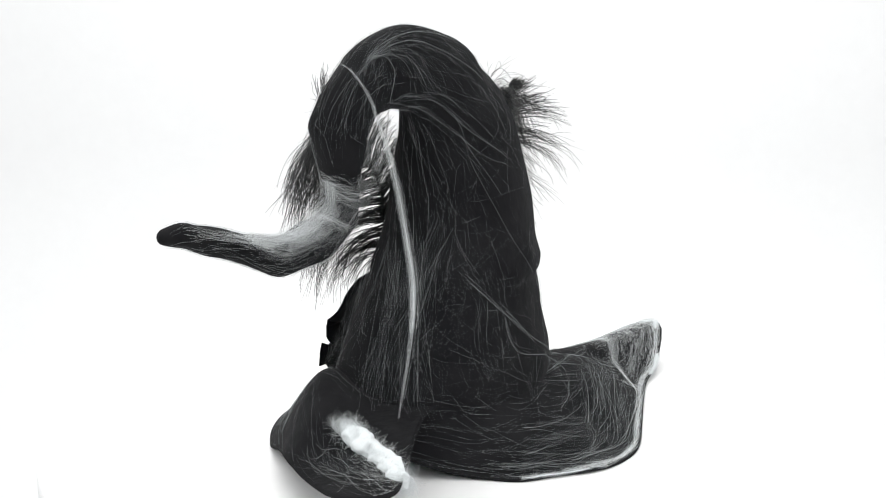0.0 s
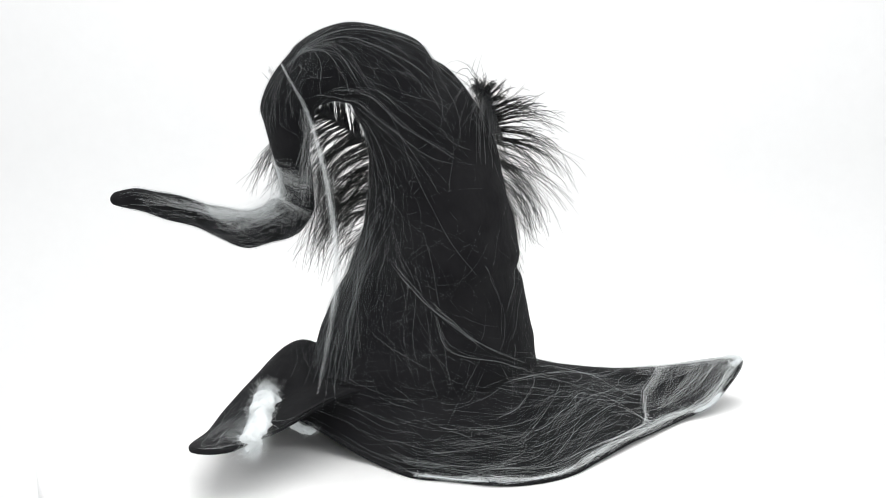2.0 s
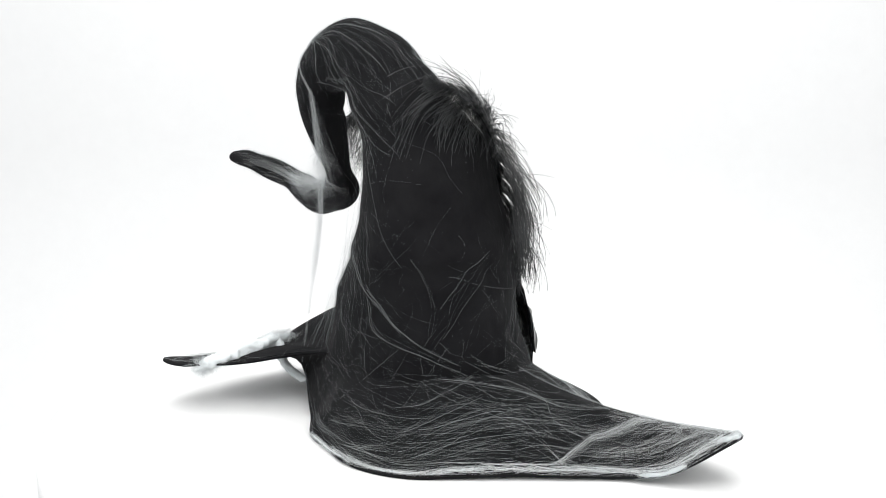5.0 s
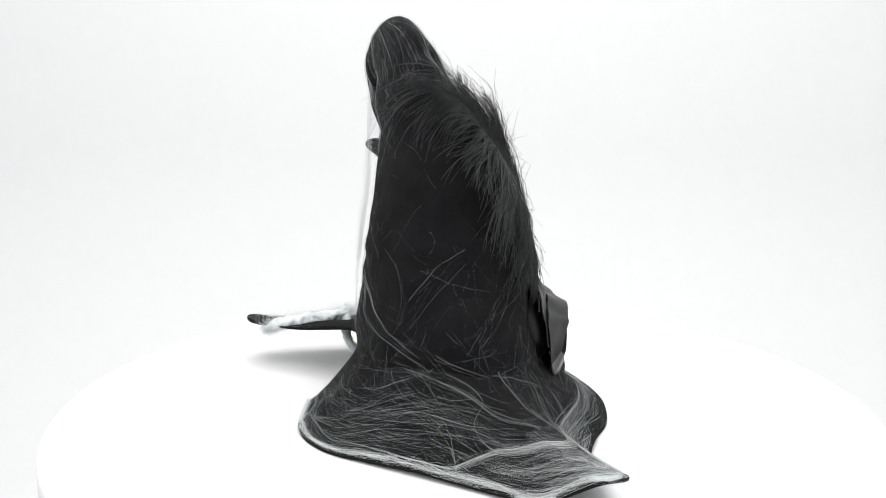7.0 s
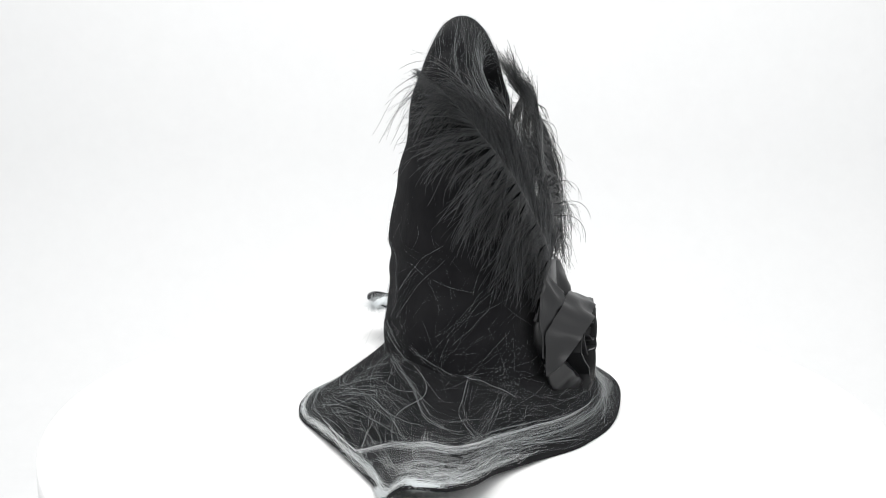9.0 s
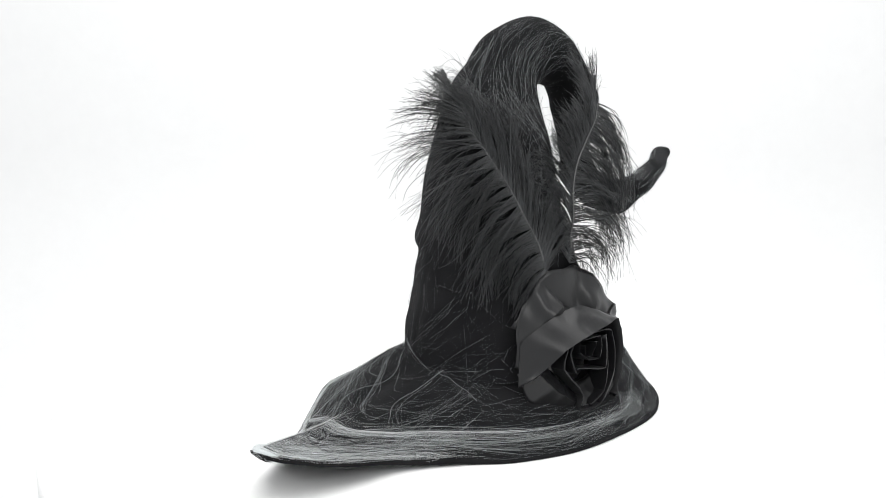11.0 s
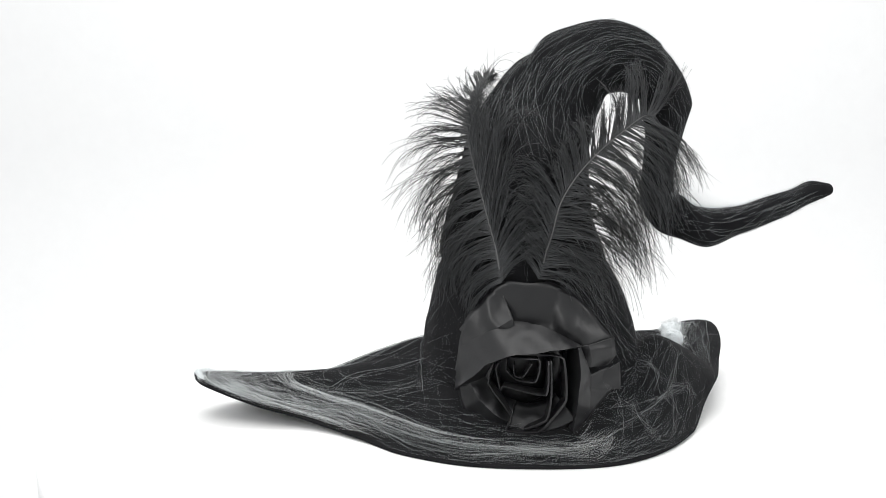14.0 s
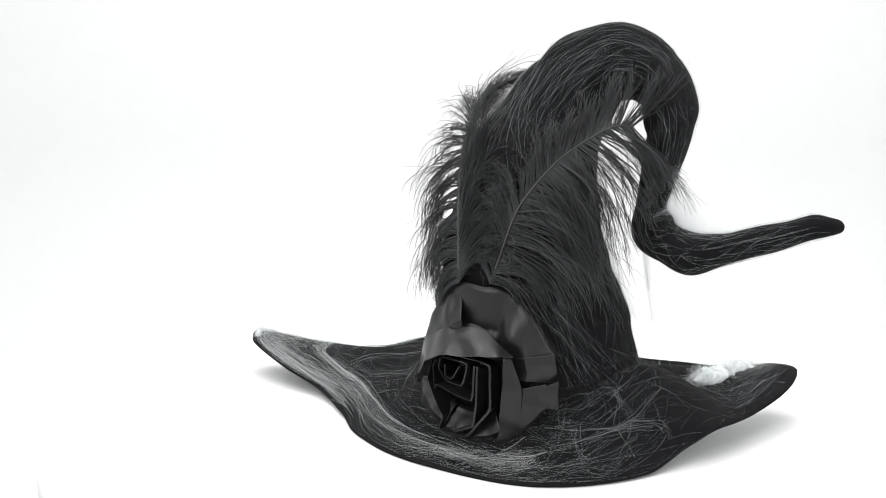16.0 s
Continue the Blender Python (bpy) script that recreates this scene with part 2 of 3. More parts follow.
def clear_of_crown(p, gap):
    """Moves a point that lies inside the crown out to its surface."""
    k = int(((TUBE_C - p) ** 2).sum(1).argmin())
    c, e1, ra, rb = TUBE_AXES[k]
    d = p - c
    x, y = d @ e1 / (ra + gap), d @ V / (rb + gap)
    f = math.hypot(x, y)
    if 1e-6 < f < 1 and abs(d @ np.cross(e1, V)) < 0.03:
        p = p + (1 / f - 1) * ((d @ e1) * e1 + (d @ V) * V)
    return p


# ---- satin rose ----
def build_rose():
    az, el = math.radians(128), math.radians(9)
    n = np.array([math.cos(az) * math.cos(el), math.sin(az) * math.cos(el), math.sin(el)])
    ex = np.cross(ZUP, n)
    ex /= np.linalg.norm(ex)
    ey = np.cross(n, ex)
    c = np.array([-0.094, 0.0562, 0.081]) - 0.040 * n
    verts, faces = [], []
    rings = [(0.0, 0.020), (0.02, 0.018), (0.036, 0.010), (0.040, 0.0), (0.036, -0.016), (0.0, -0.020)]
    m = 28
    for r, z in rings:
        for k in range(m):
            a = 2 * math.pi * k / m
            verts.append(c + r * math.cos(a) * ex + r * math.sin(a) * ey + z * n)
    for j in range(len(rings) - 1):
        for k in range(m):
            l = (k + 1) % m
            faces.append((j * m + k, j * m + l, (j + 1) * m + l, (j + 1) * m + k))
    rose = part("rose", verts, faces, SATIN, hat, "large folded black satin rose with a coiled heart")

    def at(x, y, z):
        """A place in the flower's own plane: millimetres right, up and forward."""
        dome = (0.011 if x < 0 else 0.0024) * x * x + (0.0035 if y > 0 else 0.0018) * y * y
        z -= 3 + dome * min(1.0, max(0.35, z / 44))
        return clear_of_crown(c + (x * ex + y * ey + z * n) * 0.001, 0.004)

    def smooth_row(row, k):
        keys = [(i / (len(row) - 1), *p) for i, p in enumerate(row)]
        return np.array([0.5 * catmull(keys, j / k) + 0.5 * np.array([np.interp(j / k, [q[0] for q in keys], [q[m] for q in keys]) for m in (1, 2, 3)]) for j in range(k + 1)])

    def petal(rows, seed, crumple=1.0, name="petal"):
        """A leaf of cloth hung between rows of places, from its front rim to its root."""
        k, steps = 30, 6
        lines = [smooth_row(r, k) for r in rows]
        verts, faces = [], []
        count = (len(lines) - 1) * steps
        for j in range(count + 1):
            i = min(len(lines) - 2, j // steps)
            f = j / steps - i
            for m in range(k + 1):
                x, y, z = lines[i][m] * (1 - f) + lines[i + 1][m] * f
                ridge = 1 - 3.5 * abs(noise.noise(Vector((x * 0.045 + seed * 5.3, y * 0.045, seed * 1.7))))
                soft = noise.noise(Vector((x * 0.06, y * 0.06 + seed * 2.2, 4.0)))
                z += crumple * (1.6 * ridge + 1.6 * soft)
                x += crumple * 0.8 * soft
                y += crumple * 0.7 * ridge
                verts.append(at(x, y, z))
        w = k + 1
        for j in range(count):
            for m in range(k):
                faces.append((j * w + m, j * w + m + 1, (j + 1) * w + m + 1, (j + 1) * w + m))
        ob = part(name, verts, faces, SATIN, rose)
        ob.data.set_sharp_from_angle(angle=radians(28))
        sol = ob.modifiers.new("thickness", "SOLIDIFY")
        sol.thickness, sol.offset = 0.0008, 0

    # outer leaves that lie back against the crown
    petal([[(-52, 26, 12), (-17, 70, 16), (23, 72, 9), (51, 60, 16), (85, 22, 14)], [(-40, 16, 18), (-8, 42, 16), (22, 36, 8), (40, 34, 22), (64, 14, 20)], [(-36, 10, 16), (0, 20, 18), (30, 18, 18), (60, 4, 18)]], 1, 1.4)
    petal([[(-17, 70, 18), (-47, 36, 18), (-55, -10, 20)], [(-4, 40, 26), (-34, 18, 24), (-44, -18, 28)], [(0, 20, 16), (-24, 6, 16), (-30, -20, 16)]], 2, 1.2)
    petal([[(-54, -16, 22), (-47, -44, 24), (-29, -58, 22), (-12, -63, 20)], [(-42, -14, 34), (-34, -30, 36), (-18, -44, 35), (-4, -50, 34)], [(-24, -12, 18), (-20, -22, 18), (-10, -30, 18), (0, -34, 18)]], 3, 1.5)
    petal([[(-14, -63, 18), (13, -71, 18), (40, -66, 18), (56, -58, 16)], [(-6, -57, 34), (15, -60, 36), (37, -53, 35), (52, -46, 34)], [(0, -34, 18), (12, -36, 18), (26, -32, 18), (34, -26, 18)]], 4, 1.1)
    petal([[(84, 24, 14), (87, 8, 12), (80, 0, 14)], [(62, 18, 24), (65, 6, 24), (64, -2, 22)], [(40, 10, 14), (42, 2, 14), (42, -4, 14)]], 5, 1.3)
    petal([[(80, -2, 16), (84, -22, 16), (66, -44, 18), (58, -58, 18)], [(64, -8, 26), (65, -22, 26), (60, -40, 26), (52, -50, 26)], [(40, -8, 14), (40, -20, 14), (38, -30, 14), (34, -36, 14)]], 6, 1.3)
    # turned-over leaf above the heart, and the narrow one beside it
    petal([[(-28, -16, 16), (-18, 0, 16), (-4, 8, 16), (24, 12, 16), (46, 12, 16)], [(-52, -24, 44), (-25, 1, 46), (-7, 10, 47), (26, 15, 46), (53, 18, 44)], [(-55, -28, 30), (-50, 12, 27), (-15, 31, 25), (18, 35, 26), (56, 18, 34)], [(-48, -28, 20), (-42, 8, 18), (-12, 24, 18), (16, 28, 18), (48, 14, 20)]], 7, 1.1)
    petal([[(44, 12, 16), (45, -4, 16), (44, -30, 16), (40, -50, 16)], [(53, 17, 45), (55, -3, 45), (54, -30, 44), (50, -57, 40)], [(55, 17, 36), (64, -8, 29), (64, -38, 27), (54, -62, 28)], [(50, 10, 20), (54, -8, 18), (54, -36, 18), (46, -54, 18)]], 8, 1.0)

    def strip(line, seed):
        """A standing fold of the coiled heart, with a turned edge."""
        line = [(x * 0.18, -y * 0.18, z) for x, y, z in line]
        low = [(x * 0.93, y * 0.93 - 0.5, 17) for x, y, z in line]
        lip = [(x * 1.03 + 0.3, y * 1.03, z - 0.6) for x, y, z in line]
        petal([low, line, lip], seed, 0.28, "heart_fold")

    strip([(-107, -20, 42), (-132, 85, 42), (-20, 240, 40), (-42, 315, 40), (113, 315, 41), (183, 235, 42), (238, 155, 42), (233, 35, 43), (221, -45, 43), (173, -60, 43), (43, -65, 43)], 11)
    strip([(-77, -30, 43), (-97, 15, 42), (-72, 115, 42), (-57, 93, 42), (143, 130, 43), (151, -35, 44)], 12)
    strip([(163, -35, 43), (168, 135, 42), (148, 255, 40), (43, 305, 39)], 13)
    strip([(-42, -40, 44), (-47, 15, 43), (3, 60, 43), (88, 70, 43), (108, 15, 44), (105, -40, 44), (-30, -46, 44)], 14)
    strip([(-12, -15, 43), (-7, 40, 42), (30, 50, 42), (73, -20, 44)], 15)
    # loose folded end of the ribbon
    petal([[(90, 2, 14), (92, -22, 13)], [(74, -8, 18), (76, -23, 16)], [(62, -10, 18), (64, -24, 17)]], 16, 0.6, "ribbon_end")


build_rose()


# ---- ostrich feathers ----
def build_feather(keys, face, sides, seed, strays, proud, label):
    """A quill along keys; for either side rows of place on the quill, barb length, lean along the quill, droop."""
    rnd = random.Random(seed)
    feather = new("ostrich_feather")
    feather.parent = hat
    feather["label"] = label
    face = np.array(face, float)
    face /= np.linalg.norm(face)
    n = 80
    pts = np.array([clear_of_crown(catmull(keys, k / n), 0.006) for k in range(n + 1)])
    part("quill", *strands([pts[14:] + proud * face], [0.0009], 0.7), QUILL, feather, "slender dark quill")
    tan = np.gradient(pts, axis=0)
    tan /= np.linalg.norm(tan, axis=1)[:, None]
    paths, rads = [], []
    count = 560
    for sgn, rows in ((1, sides[0]), (-1, sides[1])):
        clump, bend, lift, lead, hold = 0.0, 0.0, 0.0, None, 0.5
        for k in range(count):
            f = 0.12 + 0.88 * (k + rnd.random()) / count
            i = min(n, int(f * n))
            if rnd.random() < 0.2:
                clump, bend, lift, lead = rnd.gauss(0, 1), rnd.gauss(0, 1), rnd.gauss(0, 1), None
            reach, along, drop = catmull(rows, f)
            t = tan[i]
            p = pts[i] * (1 - (f * n - i)) + pts[min(n, i + 1)] * (f * n - i) if i < n else pts[n]
            side = np.cross(t, face) * sgn
            side /= np.linalg.norm(side)
            length = reach * rnd.uniform(0.72, 1.12) * (1 + 0.12 * clump)
            stray = rnd.random() < strays
            length *= 0.55 if stray else 1.0
            d = 0.9 * side + (along + 0.16 * bend + rnd.gauss(0, 0.05)) * t + (0.0 + 0.06 * lift + rnd.gauss(0, 0.04) + (0.9 if stray else 0)) * face
            d /= np.linalg.norm(d)
            seg = 14
            step = length / seg
            q, path = p.copy(), [p.copy()]
            sag = drop * rnd.uniform(0.65, 1.35) * (1 + 0.25 * bend)
            wig, amp = rnd.uniform(0, 6.3), rnd.uniform(0.05, 0.20)
            curl = rnd.gauss(0, 0.10)
            for j in range(seg):
                g = (j + 1) / seg
                d = d - ZUP * sag * 0.22 * g + t * (0.05 * bend + curl * g) * g + face * (amp * math.sin(wig + 5 * g) - 0.05) * g + (side * 0.5 + t) * amp * math.sin(wig * 2 + 9 * g) * g
                d /= np.linalg.norm(d)
                q = clear_of_crown(q + d * step, 0.0015 + 0.005 * rnd.random())
                path.append(q.copy())
            # barbs of one lock lean towards its first one
            if lead is None or stray:
                lead, hold = (path, rnd.uniform(0.1, 0.6)) if lead is None else (lead, hold)
            else:
                path = [a + (b - a) * hold * (j / seg) ** 0.8 for j, (a, b) in enumerate(zip(path, lead))]
            paths.append(path)
            rads.append(rnd.uniform(0.00027, 0.00052))
            # fluffy side hairs
            for _ in range(3):
                j = rnd.randint(1, seg - 3)
                q = np.array(path[j])
                e = np.array(path[j + 1]) - q
                e /= np.linalg.norm(e) + 1e-9
                e = e + np.array([rnd.gauss(0, 0.28) for _ in range(3)])
                paths.append([q + e * step * 0.9 * m - ZUP * 0.0005 * m * m for m in range(4)])
                rads.append(0.0002)
    part("vane", *strands(paths, rads, 0.65), PLUME, feather, "wispy drooping black barbs")


FEATHER_BACK = [
    (0.0, -0.060, 0.028, 0.120), (0.24, -0.0488, 0.0275, 0.1716), (0.37, -0.036, 0.0235, 0.199), (0.50, -0.0225, 0.0155, 0.2255), (0.63, -0.008, 0.006, 0.252),
    (0.72, 0.001, -0.003, 0.2695), (0.83, 0.0065, -0.0195, 0.2912), (0.93, 0.0125, -0.040, 0.309), (1.0, 0.018, -0.052, 0.3165)]
BACK_INNER = [(0.1, 0.050, 0.9, 0.8), (0.3, 0.100, 1.7, 1.2), (0.5, 0.125, 1.9, 1.3), (0.66, 0.135, 1.7, 1.6), (0.76, 0.085, 1.4, 1.5), (0.85, 0.040, 1.2, 0.8), (0.94, 0.024, 1.2, 0.4), (1.0, 0.012, 1.6, 0.2)]
BACK_OUTER = [(0.1, 0.050, -0.1, 1.1), (0.3, 0.078, 0.05, 1.5), (0.5, 0.086, 0.12, 1.2), (0.65, 0.088, 0.32, 0.6), (0.78, 0.062, 0.65, 0.2), (0.9, 0.028, 1.1, 0.0), (1.0, 0.012, 1.8, 0.0)]
FEATHER_FRONT = [
    (0.0, -0.070, 0.016, 0.120), (0.26, -0.087, 0.003, 0.184), (0.40, -0.0885, -0.008, 0.214), (0.53, -0.0945, -0.022, 0.237), (0.66, -0.106, -0.037, 0.258),
    (0.79, -0.1175, -0.055, 0.275), (0.92, -0.1235, -0.080, 0.288), (1.0, -0.126, -0.094, 0.287)]
FRONT_LOWER = [(0.1, 0.060, 0.3, 0.9), (0.3, 0.098, 0.30, 1.2), (0.55, 0.105, 0.30, 1.35), (0.75, 0.098, 0.40, 1.2), (0.9, 0.080, 0.7, 0.8), (1.0, 0.062, 1.2, 0.6)]
FRONT_UPPER = [(0.1, 0.045, 0.8, 0.6), (0.3, 0.060, 1.0, 0.9), (0.5, 0.052, 1.0, 0.4), (0.65, 0.046, 1.0, 0.1), (0.85, 0.056, 0.9, -0.4), (1.0, 0.060, 0.9, -0.5)]
build_feather(FEATHER_BACK, (-0.38, 0.90, 0.10), (BACK_INNER, BACK_OUTER), 5, 0.004, 0.0, "curling black ostrich feather lying against the crown")
build_feather(FEATHER_FRONT, (-0.55, 0.80, 0.2), (FRONT_LOWER, FRONT_UPPER), 9, 0.010, 0.0016, "black ostrich feather leaning towards the bent tip")


# ---- cobweb ----
BRIM_ROWS = BRIM_GRID.reshape(25, 240, 3)


def on_brim(deg, s, out):
    """Places on the brim for arrays of root direction and distance from the crown."""
    x = (np.asarray(deg) % 360) / 1.5
    y = np.clip(np.asarray(s), 0, 0.9999) * 24
    i, j = x.astype(int) % 240, y.astype(int)
    f, g = (x - x.astype(int))[:, None], (y - j)[:, None]
    k = (i + 1) % 240
    p = (1 - g) * ((1 - f) * BRIM_ROWS[j, i] + f * BRIM_ROWS[j, k]) + g * ((1 - f) * BRIM_ROWS[j + 1, i] + f * BRIM_ROWS[j + 1, k])
    return p + ZUP * out


def on_tube(s, phi, out):
    """Places on the crown for arrays of station and angle."""
    y = np.clip(np.asarray(s), 0.02, 21.9) * 10
    x = (np.asarray(phi) / (2 * math.pi) % 1.0) * 144
    i, j = x.astype(int) % 144, y.astype(int)
    f, g = (x - x.astype(int))[:, None], (y - j)[:, None]
    k = (i + 1) % 144
    p = (1 - g) * ((1 - f) * TUBE_GRID[j, i] + f * TUBE_GRID[j, k]) + g * ((1 - f) * TUBE_GRID[j + 1, i] + f * TUBE_GRID[j + 1, k])
    d = p - TUBE_C[j]
    return p + out * d / np.linalg.norm(d, axis=1)[:, None]


class Web:
    def __init__(self, scale):
        self.paths, self.radii, self.scale = [], [], scale

    def add(self, path, radius):
        self.paths.append(path)
        self.radii.append(radius * self.scale)


def over(web, rnd, fn, a, b, wander, radius, out=0.0012, n=18):
    """A thread laid over a surface from a to b, given in the surface's two coordinates."""
    f = np.linspace(0, 1, n + 1)
    w = np.sin(math.pi * f) ** 0.7
    p = [rnd.uniform(0, 6.3) for _ in range(6)]
    x = a[0] + (b[0] - a[0]) * f + wander[0] * w * (np.sin(p[0] + 3.2 * f) + 0.2 * np.sin(p[1] + 8 * f) + 0.05 * np.sin(p[2] + 21 * f))
    y = a[1] + (b[1] - a[1]) * f + wander[1] * w * (np.sin(p[3] + 3.7 * f) + 0.2 * np.sin(p[4] + 7 * f) + 0.05 * np.sin(p[5] + 19 * f))
    web.add(fn(x, y, out * rnd.uniform(0.5, 1.5)), radius)


def fan(web, rnd, fn, a, b, count, sa, sb, wander, radius, n=18, out=0.0012):
    """Threads from about a to about b; one of them thicker."""
    for k in range(count):
        p = (a[0] + rnd.gauss(0, sa[0]), a[1] + rnd.gauss(0, sa[1]))
        q = (b[0] + rnd.gauss(0, sb[0]), b[1] + rnd.gauss(0, sb[1]))
        over(web, rnd, fn, p, q, wander, radius * (2.4 if k == 0 else rnd.uniform(0.4, 1.3)), out, n)


def span(web, rnd, a, b, count, sa, sb, radius, n=10):
    """Threads stretched through the air between two places."""
    f = np.linspace(0, 1, n + 1)[:, None]
    for k in range(count):
        p = a + np.array([rnd.gauss(0, sa) for _ in range(3)])
        q = b + np.array([rnd.gauss(0, sb) for _ in range(3)])
        w = np.array([rnd.gauss(0, 0.0012) for _ in range(3)])
        web.add(p + (q - p) * f + w * np.sin(math.pi * f), radius * (2.0 if k == 0 else rnd.uniform(0.5, 1.3)))


def crown_angle(deg):
    """The angle round the crown's foot that faces a direction of the brim."""
    a = math.radians(deg)
    w = np.array([math.cos(a), math.sin(a), 0.0])
    return math.atan2((w @ V) / 0.085, -(w @ U) / 0.104)


def along(web, rnd, fn, keys, f0, f1, off, spread, radius, n=30):
    """A thread that follows a line of keyed places on a surface from f0 to f1 of its length, set off sideways."""
    rows = [(k / (len(keys) - 1), *p) for k, p in enumerate(keys)]
    a, b, c = rnd.uniform(0, 6.3), rnd.uniform(0, 6.3), rnd.gauss(0, 1)
    pts = []
    for j in range(n + 1):
        f = f0 + (f1 - f0) * j / n
        x, y = catmull(rows, min(1.0, max(0.0, f)))
        pts.append((x + off[0] + spread[0] * (c * 0.4 + math.sin(a + 5 * f) + 0.3 * math.sin(b + 17 * f)), y + off[1] + spread[1] * (c + 0.6 * math.sin(b + 6 * f) + 0.2 * math.sin(a + 19 * f))))
    pts = np.array(pts)
    pts[:, 1] = np.minimum(pts[:, 1], 0.93 if fn is on_brim else 30)
    web.add(fn(pts[:, 0], pts[:, 1], 0.0012 * rnd.uniform(0.5, 1.5)), radius)


def build_webs():
    rnd = random.Random(21)
    fine, dense = Web(0.7), Web(0.47)
    # brim: faint haze of long threads that sweep round it
    for _ in range(520):
        a, s = rnd.uniform(-70, 215), min(0.97, max(0.05, rnd.gauss(0.62, 0.26)))
        b = a + rnd.choice((-1, 1)) * (8 + abs(rnd.gauss(22, 18)))
        over(fine, rnd, on_brim, (a, s), (b, min(0.98, max(0.03, s + rnd.gauss(0, 0.26)))), (1.6, 0.045), rnd.choice((0.00003, 0.00003, 0.00004, 0.00006)), n=22)
    # brim: drifts drawn out along the rim
    for _ in range(20):
        a, s = rnd.uniform(-70, 10), rnd.uniform(0.55, 0.93)
        fan(fine, rnd, on_brim, (a, s), (a + rnd.uniform(18, 48), s + rnd.gauss(0, 0.12)), rnd.randint(4, 9), (1.5, 0.02), (5, 0.06), (1.2, 0.03), 0.00006, 22)
    for _ in range(26):
        a, s = rnd.uniform(-62, 20), rnd.uniform(0.35, 0.95)
        over(fine, rnd, on_brim, (a, s), (a + rnd.uniform(15, 50), min(0.96, s + rnd.gauss(0, 0.16))), (2.0, 0.05), rnd.uniform(0.00010, 0.00018), n=26)
    # cable round the neck of the long point, on past the foot of the rose, with threads drawn out of it to the rim
    neck = [(-18, 0.83), (2, 0.90), (14, 0.93), (22, 0.92), (28, 0.80), (35, 0.66), (42, 0.61), (50, 0.62), (58, 0.66), (74, 0.67), (94, 0.67), (116, 0.70), (134, 0.75)]
    for _ in range(9):
        along(dense, rnd, on_brim, neck, rnd.uniform(0.0, 0.25), rnd.uniform(0.75, 1.0), (0, 0), (0.35, 0.006), rnd.uniform(0.00011, 0.00022), 50)
    for _ in range(15):
        f0, off = rnd.uniform(0.16, 0.75), abs(rnd.gauss(0, 0.06))
        f1, turn = min(1.0, f0 + rnd.uniform(0.15, 0.4)), rnd.gauss(0, 1.5)
        for _ in range(rnd.randint(2, 7)):
            along(dense, rnd, on_brim, neck, f0 + rnd.gauss(0, 0.03), f1 + rnd.gauss(0, 0.05), (turn, off), (1.0, 0.014), rnd.choice((0.00004, 0.00006, 0.00009)), 26)
    for _ in range(60):
        f0 = rnd.uniform(0.30, 0.60)
        along(dense, rnd, on_brim, neck, f0, f0 + rnd.uniform(0.12, 0.36), (rnd.gauss(0, 2), 0.02 + 0.28 * rnd.random() ** 1.5), (2.0, 0.05), rnd.choice((0.00003, 0.00004, 0.00008)), 24)
    for _ in range(46):
        a, s = rnd.uniform(28, 62), rnd.uniform(0.6, 0.95)
        over(dense, rnd, on_brim, (a, s), (a + rnd.gauss(0, 10), min(0.97, max(0.5, s + rnd.gauss(0, 0.2)))), (1.5, 0.05), rnd.choice((0.00004, 0.00007, 0.00010)), n=20)
    for a0, s0 in ((59, 0.80), (30, 0.85), (43, 0.60)):
        for _ in range(10):
            fan(dense, rnd, on_brim, (a0 + rnd.gauss(0, 2.5), s0 + rnd.gauss(0, 0.05)), (45 + rnd.gauss(0, 3), rnd.uniform(0.72, 0.98)), 4, (2, 0.03), (2, 0.05), (0.8, 0.03), 0.00005, 18)
    for _ in range(15):
        fan(fine, rnd, on_brim, (56 + rnd.gauss(0, 5), rnd.uniform(0.62, 0.9)), (rnd.uniform(85, 150), rnd.uniform(0.70, 0.95)), 4, (2, 0.03), (8, 0.06), (1.4, 0.025), 0.00006, 28)
    for a in (66, 74, 84, 8, -4, -14):
        fan(fine, rnd, on_brim, (50 if a > 50 else 21, 0.70), (a, 0.04), 5, (3, 0.05), (7, 0.05), (1.5, 0.03), 0.00005)
    for a0, s0 in ((57, 0.86), (63, 0.80), (49, 0.90), (24, 0.93)):
        for _ in range(14):
            over(dense, rnd, on_brim, (a0 + rnd.gauss(0, 0.6), s0 + rnd.gauss(0, 0.01)), (a0 + rnd.gauss(2, 13), min(0.95, max(0.3, s0 + rnd.gauss(-0.1, 0.16)))), (0.8, 0.03), rnd.choice((0.00005, 0.00008, 0.00013)), n=20)
    # thick single strands that run from the crown's foot out over the brim
    for keys, c in (([(-6, 0.06), (18, 0.25), (30, 0.33), (40, 0.42), (50, 0.52)], 5), ([(18, 0.22), (34, 0.33), (46, 0.44)], 4), ([(-22, 0.33), (3, 0.29), (22, 0.05)], 3),
                    ([(22, 0.10), (34, 0.25), (28, 0.60), (36, 0.75)], 4), ([(48, 0.03), (62, 0.21), (78, 0.42)], 4), ([(52, 0.05), (50, 0.35), (54, 0.62)], 3), ([(-75, 0.85), (-52, 0.85), (-33, 0.90), (-6, 0.89), (9, 0.91)], 6)):
        for k in range(c):
            along(fine, rnd, on_brim, keys, rnd.uniform(0, 0.12), rnd.uniform(0.85, 1.0), (0, 0), (0.9, 0.018), 0.00018 if k == 0 else rnd.uniform(0.00006, 0.00012))
    # matted drift below the rose and the net beyond it
    for _ in range(22):
        a = rnd.uniform(128, 166)
